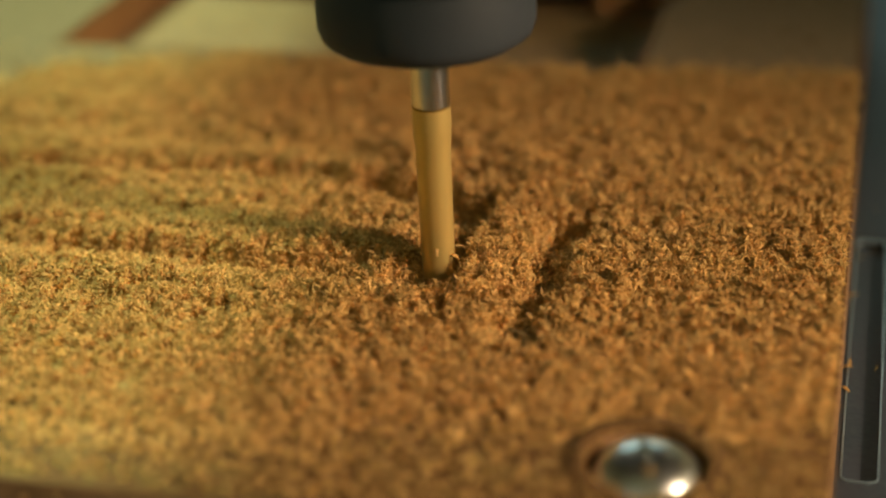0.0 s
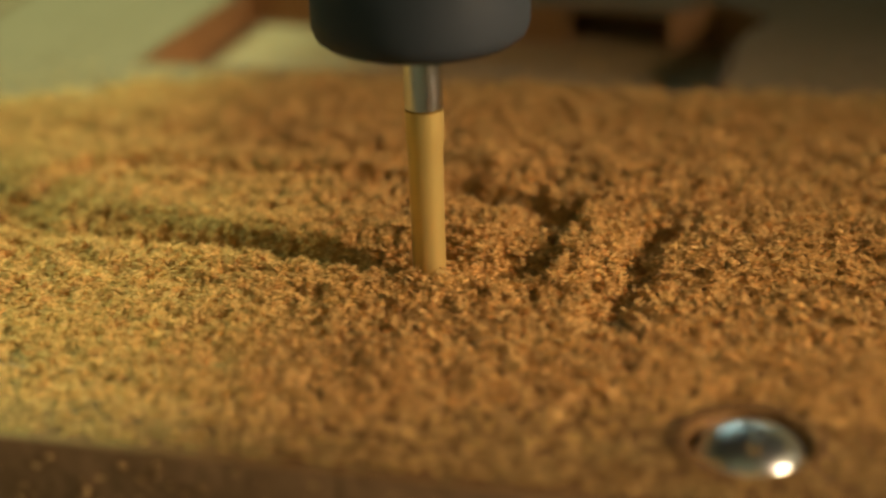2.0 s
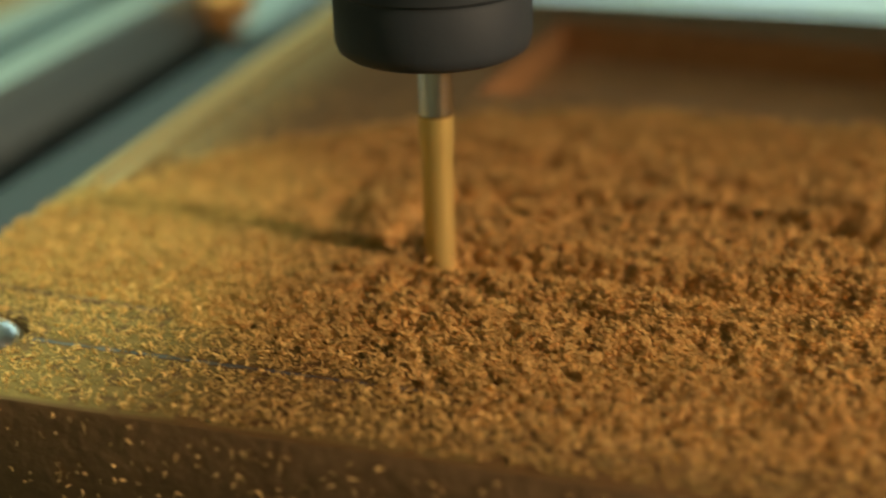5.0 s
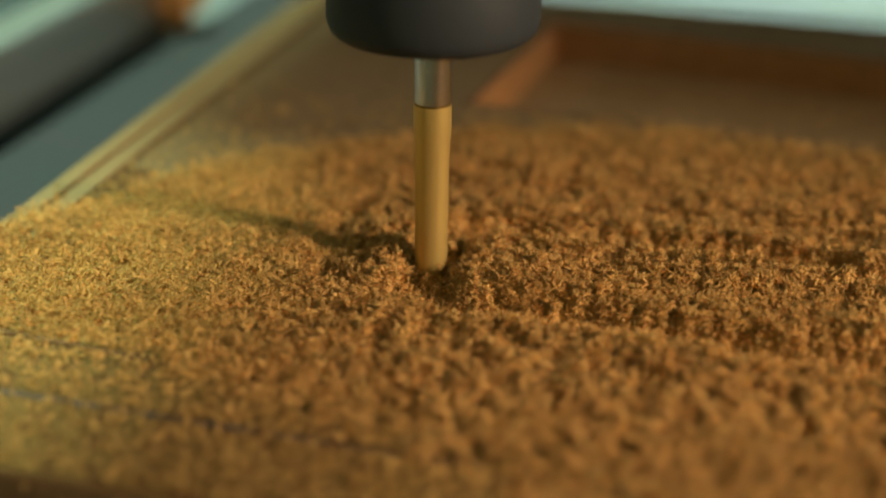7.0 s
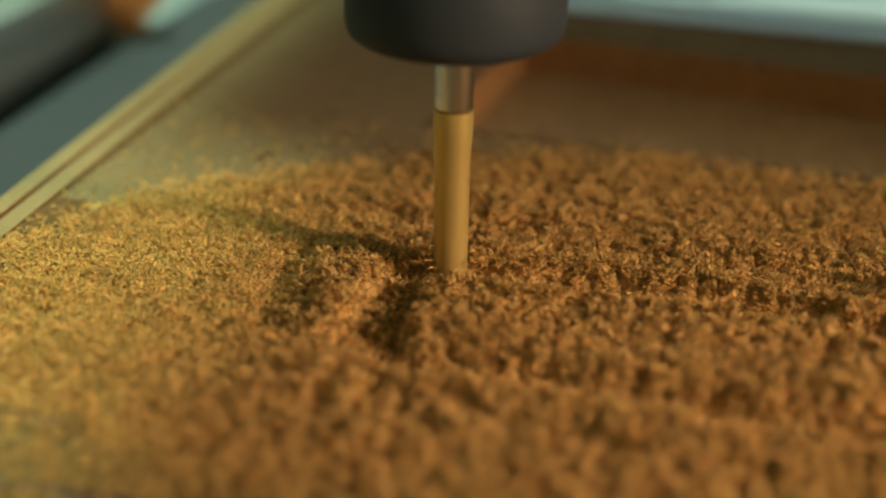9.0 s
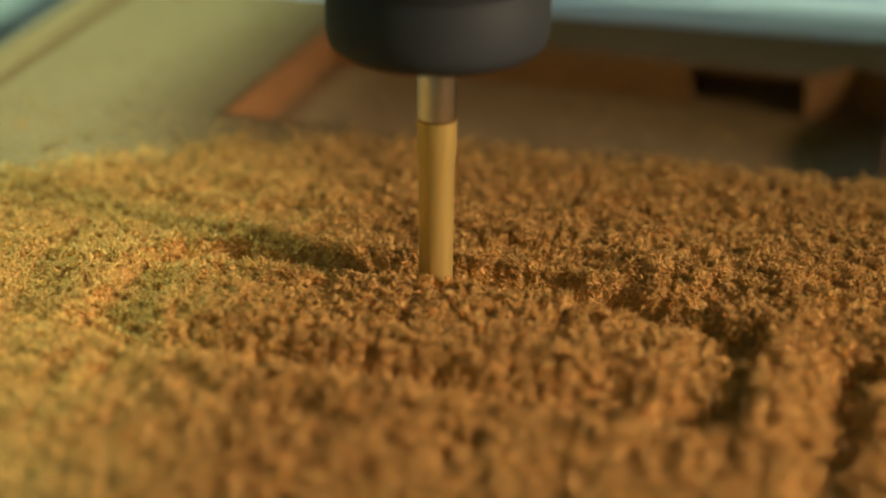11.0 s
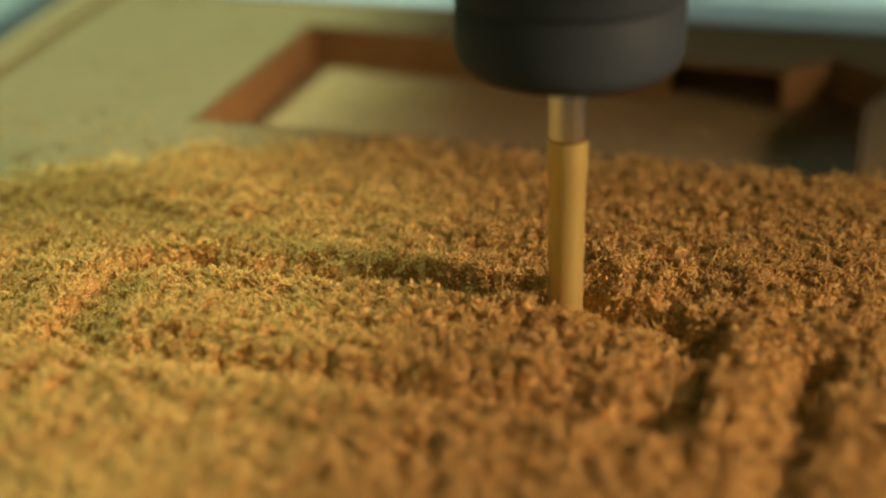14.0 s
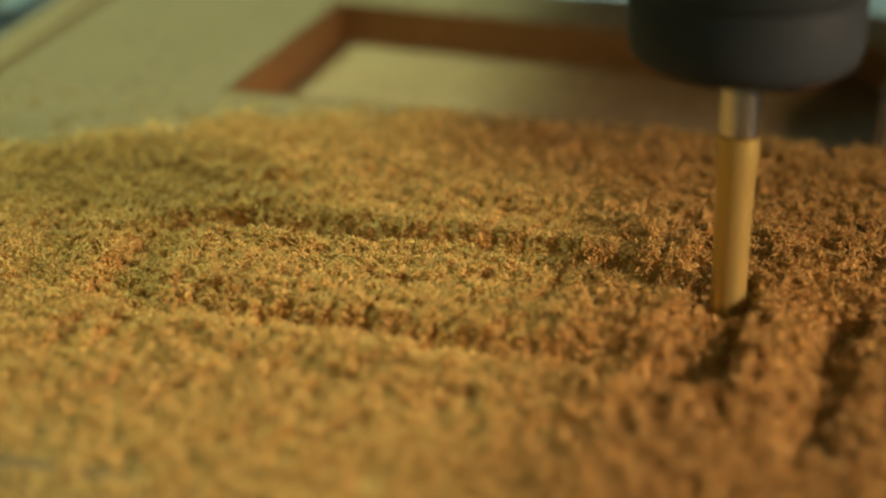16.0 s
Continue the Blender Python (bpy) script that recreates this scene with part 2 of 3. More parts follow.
# hollows in the dust: place, half length along x and y, depth
PITS = [(56.6, -70.0, 2.4, 1.7, 1.3), (39.2, -77.0, 2.9, 1.5, 0.9), (49.8, -83.4, 1.9, 2.0, 0.75), (48.1, -94.0, 2.6, 1.5, 0.7), (47.6, -75.0, 2.0, 1.6, 0.7),
        (-16.9, -54.2, 2.6, 2.2, 0.9), (-11, -57.6, 1.4, 1.2, 0.6), (30, -68, 2.4, 1.6, 0.5), (18, -70, 2.8, 1.6, 0.5), (8, -66, 2.4, 1.6, 0.6),
        (0.4, -63.0, 3.0, 1.6, 0.9), (66, -84, 1.6, 1.2, 0.4), (24, -104, 1.8, 1.2, 0.4), (37.4, -72.4, 1.6, 1.2, 0.5), (39.8, -73.6, 1.8, 1.3, 0.7)]


def dust_height(x, y):
    """Height of the sawdust's surface over the board, in millimetres."""
    c = cover(x, y)
    busy = np.exp(-((x - 24) / 42) ** 4) * np.exp(-((y + 84) / 24) ** 4)
    wx, wy = x + 0.45 * smooth_noise(x, y, 1.3, 15), y + 0.45 * smooth_noise(x, y, 1.3, 16)
    h = 0.20 + 0.14 * busy + (0.12 + 0.20 * busy) * smooth_noise(x, y, 5.5, 11) + (0.12 + 0.18 * busy) * smooth_noise(x, y, 2.4, 12) + 0.12 * smooth_noise(x, y, 0.55, 14)
    tufted = (0.35 + 0.65 * np.maximum(gate(x, -14, 2), 0.75 * gate(y, -74, -66))) * (1 - 0.35 * gate(x, 60, 68)) * (0.6 + 0.4 * gate(-y, 58, 70)) * (1 - 0.45 * gate(-y, 100, 112))
    tufts = 0.40 * crumbs(wx, wy, 1.9, 17) + 0.80 * crumbs(wx, wy, 1.3, 18) + 0.30 * crumbs(x, y, 0.66, 20)
    # the block left standing inside the loop
    h = h + 0.42 * gate(x, 1.5, 7) * gate(-x, -47.6, -45) * gate(y, -94, -89.5) * gate(-y, 78.4, 80.2)
    h = h + 0.30 * np.exp(-((y + 98.9 + 1.0 * smooth_noise(x, y, 7, 25)) / 1.5) ** 2) * gate(x, 4, 12) * gate(-x, -48, -40)
    d, deep = furrow(x + 0.6 * smooth_noise(x, y, 2.6, 26), y + 0.5 * smooth_noise(x, y, 2.6, 27))
    k = np.exp(-(d / 2.35) ** 6)
    h = h * (1 - k) - k * deep * (1 + 0.22 * smooth_noise(x, y, 3.5, 19)) + 0.16 * np.exp(-((d - 4.2) / 1.5) ** 2)
    h = h - (0.85 + 0.3 * smooth_noise(x, y, 3.4, 22)) * np.exp(-(segment(x + 0.9 * smooth_noise(x, y, 2.0, 28), y, -10.0, -77, -7.7, -91) / 1.7) ** 2)
    h = h - 0.5 * np.exp(-(segment(x, y, 36, -70.5, -4, -68.5) / 1.8) ** 2)
    h = h - (1.8 + 0.45 * smooth_noise(x, y, 3.2, 23)) * np.exp(-(segment(x + 0.9 * smooth_noise(x, y, 2.2, 24) + 0.5 * smooth_noise(x, y, 0.9, 33), y, 58.9, -83.5, 57.9, -102.6) / 1.9) ** 2)
    h = h - 0.6 * np.exp(-(segment(x, y, 58.9, -83.5, 60.8, -81.6) / 1.6) ** 2)
    h = h + 0.55 * np.exp(-(segment(x, y, 54.2, -75, 53.2, -97) / 1.8) ** 2) + (0.12 + 0.35 * smooth_noise(x, y, 2.0, 34)) * np.exp(-(segment(x + 0.8 * smooth_noise(x, y, 1.8, 29), y, -5.4, -77, -3.4, -88) / 1.8) ** 2)
    for px, py, rx, ry, deep in PITS:
        r = np.hypot((x - px) / rx, (y - py) / ry)
        h = h - deep * np.exp(-r ** 3) + 0.3 * deep * np.exp(-((r - 1.7) / 0.6) ** 2)
    h = h + tufted * (1 - 0.5 * gate(-h, 0.2, 1.2)) * 1.2 * (tufts - 0.36)
    low = np.where(inside(x, y, CHANNEL_OUT) & ~inside(x, y, CHANNEL_IN), -2.5, 0.06)
    low = np.where(inside(x, y, TRENCH), -2.0, low)
    low = np.where(inside(x, y, SIDE_CUT), -1.6, low)
    return np.maximum(h, low) * c


def crumbs(x, y, cell, seed):
    """Rounded lumps on a jittered grid: 1 at a lump's top, falling to about -0.4 in the gaps."""
    rng = np.random.default_rng(seed)
    jx, jy, tall = rng.uniform(0.1, 0.9, (64, 64)), rng.uniform(0.1, 0.9, (64, 64)), rng.uniform(0.45, 1.0, (64, 64))
    u, v = x / cell + 640, y / cell + 640
    i, j = np.floor(u).astype(int), np.floor(v).astype(int)
    best = np.full(np.shape(x), -0.4)
    for a in (-1, 0, 1):
        for b in (-1, 0, 1):
            p, q = (i + a) % 64, (j + b) % 64
            d = np.hypot(u - (i + a + jx[p, q]), v - (j + b + jy[p, q]))
            best = np.maximum(best, tall[p, q] - 1.9 * d * d)
    return best


def inside(x, y, line):
    hit = np.zeros(np.shape(x), bool)
    n = len(line)
    for k in range(n):
        (xa, ya), (xb, yb) = line[k], line[(k + 1) % n]
        cross = (ya > y) != (yb > y)
        hit ^= cross & (x < (xb - xa) * (y - ya) / (yb - ya + 1e-12) + xa)
    return hit


# ---- the room that closes the place ----
def room():
    for name, box in (("wall_north", (-860, 860, 800, 860, -80, 760)), ("wall_south", (-860, 860, -860, -800, -80, 760)),
                      ("wall_east", (800, 860, -800, 800, -80, 760)), ("wall_west", (-860, -800, -800, 800, -80, 760)), ("ceiling", (-860, 860, -860, 860, 760, 800))):
        bm = bmesh.new()
        add_box(bm, *box)
        tagged(finish(bm, name, WALL, smooth=False), "plain grey plaster " + name.split("_")[0] + " of the workshop", "wall" if "wall" in name else name, kind="structure")
    bm = bmesh.new()
    add_box(bm, -799, 799, -799, 799, -80, -40)
    tagged(finish(bm, "floor", BENCH, smooth=False), "brown wooden bench top under the router", "bench top", kind="structure")


room()


# ---- machine bed ----
def cut(ob, cutters):
    """Cuts bodies out of a mesh for good and removes them."""
    for c in cutters:
        mod = ob.modifiers.new("cut", "BOOLEAN")
        mod.object, mod.solver, mod.operation = c, "EXACT", "DIFFERENCE"
    deps = bpy.context.evaluated_depsgraph_get()
    me = bpy.data.meshes.new_from_object(ob.evaluated_get(deps))
    ob.modifiers.clear()
    ob.data = me
    for c in cutters:
        bpy.data.objects.remove(c)
    return ob


def machine_bed():
    bed = empty("machine_bed", 0, 0, -40, "dark grey metal router bed plate with milled slots", "machine bed")
    bm = bmesh.new()
    add_box(bm, -67, 132, -190, 70, 24, 28, 0.4)
    plate = finish(bm, "bed_plate", BED, bed)
    bm = bmesh.new()
    prism(bm, slot_line(84.15, 87.0, -101.2, -57, 0.7), 27.35, 40)
    prism(bm, slot_line(104, 108, -150, 40, 1.5), 25.2, 40)
    tool = finish(bm, "cutter", BED, bed, smooth=False)
    bpy.context.view_layer.update()
    cut(plate, [tool])
    plate.data.materials.clear()
    plate.data.materials.append(BED)
    bm = bmesh.new()
    add_box(bm, -91.5, -67.1, 14, 60, 0, 28, 0.5)
    finish(bm, "corner_plate", ALU, bed, "pale aluminium corner plate")
    for y in (-150, 30):
        bm = bmesh.new()
        add_box(bm, -67, 132, y - 15, y + 15, 0, 24, 0.5)
        finish(bm, "cross_bar", BED, bed)
    for xa, xb in ((84.15, 87.0),):
        bm = bmesh.new()
        outer, inner = slot_line(xa - 0.14, xb + 0.14, -101.34, -56.86, 0.84), slot_line(xa + 0.02, xb - 0.02, -101.18, -57.02, 0.68)
        rings = [[bm.verts.new((x * MM, y * MM, z * MM)) for x, y in line] for line, z in ((outer, 28.0), (outer, 28.09), (inner, 28.09), (inner, 27.6))]
        for a, b in zip(rings, rings[1:]):
            for k in range(len(a)):
                bm.faces.new((a[k], a[(k + 1) % len(a)], b[(k + 1) % len(a)], b[k]))
        finish(bm, "slot_rim", ALU, bed, "bright worn rim of the slot")


machine_bed()


def profile_rail(name, label, w, h, length, mat, slots):
    """A slotted aluminium bar along y with its base at its origin; slots: (place, half width) of the grooves in the top."""
    ob = empty(name, 0, 0, 0, label, "rail")
    bm = bmesh.new()
    line = [(0.0, 0.0), (w, 0.0), (w, h * 0.36), (w - 1.6, h * 0.36), (w - 1.6, h * 0.62), (w, h * 0.62), (w, h - 5), (0, h - 5)]
    ends = [[bm.verts.new((x * MM, y * MM, z * MM)) for x, z in line] for y in (0, length)]
    n = len(line)
    for k in range(n):
        bm.faces.new((ends[0][k], ends[0][(k + 1) % n], ends[1][(k + 1) % n], ends[1][k]))
    bm.faces.new(ends[0])
    bm.faces.new(ends[1][::-1])
    finish(bm, "extrusion", mat, ob, smooth=False)
    x = 0.0
    for g, half in (*slots, (w, 0)):
        bm = bmesh.new()
        add_box(bm, x, g - half, 0, length, h - 4.996, h, 0.5)
        finish(bm, "lip", mat, ob)
        x = g + half
    return ob


rail = profile_rail("side_rail", "grey slotted aluminium rail beside the bed", 20, 38, 213, ALU, [(10, 3.1)])
rail.location = (-91.5 * MM, -200 * MM, -40 * MM)
back = profile_rail("back_rail", "pale grooved aluminium bar behind the board", 30, 32, 260, PALE, [(8, 2.0), (22, 2.0)])
back.matrix_basis = pose(-60 * MM, 62 * MM, -40 * MM, 0, 0, -90)


def knob(x, y, z):
    ob = empty("brass_thumb_screw", x, y, z, "orange brass thumb screw on the rail's end", "screw")
    bm = bmesh.new()
    turned(bm, [(0, 0), (2.2, 0), (2.2, 3), (4.2, 3.2), (4.6, 3.7), (4.6, 7.2), (4.1, 7.7), (0, 7.9)], 32)
    finish(bm, "knurled_head", BRASS, ob)


# ---- the board ----
def board():
    ob = empty("wooden_board", 0, 0, -THICK, "honey-brown wooden board dusted with sawdust, screwed to the bed", "board")
    bm = bmesh.new()
    add_box(bm, X0, X1, Y0, Y1, 0, THICK, 0.13)
    panel = finish(bm, "panel", WOOD, ob)
    bm = bmesh.new()
    prism(bm, POCKET_LINE, THICK - POCKET, THICK + 5)
    a = finish(bm, "cutter", CUT_WOOD, ob, smooth=False)
    bm = bmesh.new()
    rings = [[bm.verts.new((x * MM, y * MM, z * MM)) for x, y in line] for line, z in ((CHANNEL_OUT, THICK - 3), (CHANNEL_OUT, THICK + 3), (CHANNEL_IN, THICK + 3), (CHANNEL_IN, THICK - 3))]
    for p, q in zip(rings, rings[1:] + rings[:1]):
        for k in range(len(p)):
            bm.faces.new((p[k], p[(k + 1) % len(p)], q[(k + 1) % len(p)], q[k]))
    trench = bmesh.new()
    prism(trench, TRENCH, THICK - 2.6, THICK + 3)
    prism(trench, SIDE_CUT, THICK - 2.2, THICK + 3)
    recess = bmesh.new()
    add_box(recess, 37.0, 50.2, -16, -1.5, THICK - 4.9, THICK - 0.4)
    cutters = [a, finish(trench, "cutter", CUT_WOOD, ob, smooth=False), finish(recess, "cutter", CUT_WOOD, ob, smooth=False), finish(bm, "cutter", CUT_WOOD, ob, smooth=False)]
    for sx, sy in SCREWS:
        bm = bmesh.new()
        turned(bm, [(0, THICK - 3.2), (HOLE, THICK - 3.2), (HOLE, THICK + 4), (0, THICK + 4)], 48)
        c = finish(bm, "cutter", DARK, ob, smooth=False)
        c.location = (sx * MM, sy * MM, 0)
        cutters.append(c)
    bm = bmesh.new()
    prism(bm, [(-38.9, -140), (-38.3, -140), (-38.3, 20), (-38.9, 20)], THICK - 0.6, THICK + 4)
    prism(bm, [(-36.3, -140), (-35.95, -140), (-35.95, 20), (-36.3, 20)], THICK - 0.4, THICK + 4)
    cutters.append(finish(bm, "cutter", WOOD, ob, smooth=False))
    bpy.context.view_layer.update()
    cut(panel, cutters)
    me = panel.data
    me.materials.clear()
    for m in (WOOD, CUT_WOOD, EDGE_WOOD, DARK, FLOOR_WOOD, RIM_WOOD):
        me.materials.append(m)
    for p in me.polygons:
        c = p.center / MM
        if p.normal.z > 0.5 and c.z > THICK - 0.5:
            p.material_index = 5 if c.x < -36 else 0
        elif p.normal.z > 0.5 and c.y > -60:
            p.material_index = 4
        elif c.x < X0 + 0.4 or c.x > X1 - 0.4 or c.y < Y0 + 0.4 or c.y > Y1 - 0.4:
            p.material_index = 2
        elif c.y < -110:
            p.material_index = 2
        else:
            p.material_index = 1
    for v in me.vertices:  # the sawn edge runs a little askew
        if v.co.x < -35.5 * MM:
            v.co.x -= 0.022 * (v.co.y + 70 * MM) + 0.2 * MM
    me.shade_smooth()
    me.set_sharp_from_angle(angle=radians(30))
    for sx, sy in SCREWS[:1]:
        bm = bmesh.new()
        rings = []
        for i in range(64):
            a = 2 * math.pi * i / 64
            swell = max(0.0, 0.3 + 0.6 * math.sin(a - 0.9)) + 0.10 * math.sin(5 * a) + 0.07 * math.sin(11 * a + 1)
            c, v = math.cos(a), math.sin(a)
            rings.append([bm.verts.new(((sx + r * c) * MM, (sy + r * v) * MM, (THICK + z) * MM)) for r, z in
                          ((HOLE + 0.02, -0.5), (HOLE + 0.04, 0.10 + 0.3 * swell), (HOLE + 0.3 + 0.2 * swell, 0.16 + 0.42 * swell), (HOLE + 0.8 + 0.5 * swell, 0.1 + 0.2 * swell), (HOLE + 1.3 + 0.8 * swell, -0.01))])
        for p, q in zip(rings, rings[1:] + rings[:1]):
            for j in range(4):
                bm.faces.new((p[j], q[j], q[j + 1], p[j + 1]))
        finish(bm, "hole_rim", WOOD, ob, "raised torn wood round the screw hole")


board()


def drawn_line(name, mat, xa, xb, y_at, thin, thick, high, label, category):
    """A thin uneven strip along the board, one closed ribbon."""
    bm = bmesh.new()
    rng = random.Random(5)
    rows, x = [], xa
    while x < xb:
        y = y_at(x) + rng.uniform(-0.06, 0.06)
        t = rng.uniform(thin, thick)
        rows.append([bm.verts.new((x * MM, (y + a * t) * MM, z * MM)) for a, z in ((-1, 0), (-1, high), (1, high), (1, 0))])
        x += rng.uniform(0.5, 1.6)
    for a, b in zip(rows, rows[1:]):
        for k in range(4):
            bm.faces.new((a[k], b[k], b[(k + 1) % 4], a[(k + 1) % 4]))
    bm.faces.new(rows[0])
    bm.faces.new(rows[-1][::-1])
    bmesh.ops.recalc_face_normals(bm, faces=bm.faces)
    tagged(finish(bm, name, mat, smooth=False), label, category)


def pencil_line():
    drawn_line("pencil_line", PENCIL, -24.2, 26, lambda x: -118.4, 0.05, 0.36, 0.02, "thin grey broken pencil line drawn on the board", "pencil mark")
    drawn_line("scratch_line", EDGE_WOOD, -36.5, -15, lambda x: -108.9 - 0.068 * (x + 36), 0.06, 0.22, 0.14, "fine dark scratch along the dusty wooden board", "scratch")


pencil_line()


def screw(x, y, tilt):
    ob = empty("button_screw", x, y, -2.6, "shiny zinc pan-head screw sunk in a round hole", "screw", group="screws holding the board")
    bm = bmesh.new()
    prof = [(0, 0), (3.95, 0), (4.02, 0.35), (3.95, 1.3)]
    prof += [(3.95 * math.cos(radians(a)), 1.3 + 2.4 * math.sin(radians(a))) for a in range(10, 86, 8)] + [(0, 3.7)]
    turned(bm, prof, 64)
    head = finish(bm, "head", CHROME, ob)
    bm = bmesh.new()
    turned(bm, [(4.0, 0.0), (4.3, 0.0), (4.3, 0.5), (4.22, 0.6), (4.04, 0.6), (4.0, 0.0)], 64)
    finish(bm, "flange", CHROME, ob)
    bm = bmesh.new()
    p, q = 1.5, 0.34
    cross = [(p, -q), (p, q), (q, q), (q, p), (-q, p), (-q, q), (-p, q), (-p, -q), (-q, -q), (-q, -p), (q, -p), (q, -q)]
    c, v = math.cos(radians(tilt)), math.sin(radians(tilt))
    prism(bm, [(c * x1 - v * y1, v * x1 + c * y1) for x1, y1 in cross], 2.7, 4.9)
    tool = finish(bm, "cutter", DARK, ob, smooth=False)
    bpy.context.view_layer.update()
    cut(head, [tool])
    head.data.materials.clear()
    head.data.materials.append(CHROME)
    head.data.shade_smooth()
    head.data.set_sharp_from_angle(angle=radians(35))


for k, (sx, sy) in enumerate(SCREWS):
    screw(sx, sy, 20 + 45 * k)


# ---- the spindle ----
def spindle():
    x, y = TOOL[0][1:]
    ob = empty("router_spindle", x, y, 0, "dark grey router collet nut holding a gold-coated cutter", "router spindle")
    bm = bmesh.new()
    turned(bm, [(2.2, 21.4), (6.8, 21.2), (8.0, 21.3), (8.6, 21.75), (8.88, 22.6), (8.9, 23.5), (8.9, 26.5), (8.75, 26.75), (8.75, 27.1), (9.0, 27.4), (9.0, 40), (8.6, 40.6), (2.2, 40.6), (2.2, 21.4)], 96)
    finish(bm, "collet_nut", NUT, ob)
    bm = bmesh.new()
    turned(bm, [(0, 40.6), (7.5, 40.6), (7.5, 52), (0, 52)], 48)
    finish(bm, "shaft", STEEL, ob)
    bm = bmesh.new()
    turned(bm, [(0, 52), (24, 52), (26, 54), (26, 150), (24, 152), (0, 152)], 64)
    finish(bm, "motor", NUT, ob, "black spindle motor")
    # unseen carriage block, sized to keep the ceiling lamp off the board
    bm = bmesh.new()
    add_box(bm, -45, 95, -36, 43.5, 64, 110, 3)
    finish(bm, "carriage_shade", NUT, ob, "unseen dark carriage block that shades the board round the cutter")
    # wider unseen block added behind it; its left edge shades film and pocket
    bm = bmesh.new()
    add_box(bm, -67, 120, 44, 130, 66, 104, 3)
    finish(bm, "carriage_back_shade", NUT, ob, "unseen dark block behind the carriage that shades the board's far side")
    bit = new("cutter_bit")
    bit.parent = ob
    bm = bmesh.new()
    turned(bm, [(0, 15.25), (1.59, 15.25), (1.59, 30), (0, 30)], 48)
    finish(bm, "shank", STEEL, bit, "polished steel shank")
    bm = bmesh.new()
    turned(bm, [(0, 15.04), (1.605, 15.04), (1.605, 15.25), (0, 15.25)], 48)
    finish(bm, "coating_edge", RING, bit, "dark edge of the coating")
    bm = bmesh.new()
    turned(bm, [(0, -3.0), (1.40, -3.0), (1.42, 0), (1.44, 4), (1.47, 9), (1.50, 11.4), (1.60, 12.4), (1.63, 13.5), (1.62, 15.04), (0, 15.04)], 48)
    finish(bm, "cutting_end", GOLD, bit, "gold-coated cutting end")
    return ob, bit


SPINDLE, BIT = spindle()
knob(-69.6, 14.0, -12)


# ---- sawdust ----
def grid_mesh(name, xs, ys, heights, keep, mat):
    nx, ny = len(xs), len(ys)
    gx, gy = np.meshgrid(xs, ys, indexing="ij")
    co = np.stack([gx, gy, heights], -1).reshape(-1, 3) * MM
    i, j = np.meshgrid(np.arange(nx - 1), np.arange(ny - 1), indexing="ij")
    q = np.stack([i * ny + j, (i + 1) * ny + j, (i + 1) * ny + j + 1, i * ny + j + 1], -1)
    ok = keep[:-1, :-1] & keep[1:, :-1] & keep[1:, 1:] & keep[:-1, 1:]
    return quads(name, co, q[ok].reshape(-1, 4), mat)


def quads(name, co, q, mat, smooth=True):
    me = bpy.data.meshes.new(name)
    used = np.unique(q)
    back_index = np.zeros(len(co), int)
    back_index[used] = np.arange(len(used))
    co, q = co[used], back_index[q]
    me.vertices.add(len(co))
    me.vertices.foreach_set("co", co.astype(np.float32).ravel())
    me.loops.add(q.size)
    me.loops.foreach_set("vertex_index", q.astype(np.int32).ravel())
    me.polygons.add(len(q))
    me.polygons.foreach_set("loop_start", np.arange(0, q.size, 4, dtype=np.int32))
    me.update(calc_edges=True)
    me.validate()
    me.materials.append(mat)
    if smooth:
        me.shade_smooth()
    return new(name, me)


def largest(mask):
    """The largest connected patch of a mask."""
    left, best = mask.copy(), []
    while left.any():
        i, j = (int(v[0]) for v in np.nonzero(left))
        left[i, j] = False
        patch, k = [(i, j)], 0
        while k < len(patch):
            i, j = patch[k]
            k += 1
            for p, q in ((i + 1, j), (i - 1, j), (i, j + 1), (i, j - 1)):
                if 0 <= p < mask.shape[0] and 0 <= q < mask.shape[1] and left[p, q]:
                    left[p, q] = False
                    patch.append((p, q))
        if len(patch) > len(best):
            best = patch
        if len(best) * 2 > mask.sum():
            break
    out = np.zeros_like(mask)
    p, q = np.array(best).T
    out[p, q] = True
    return out


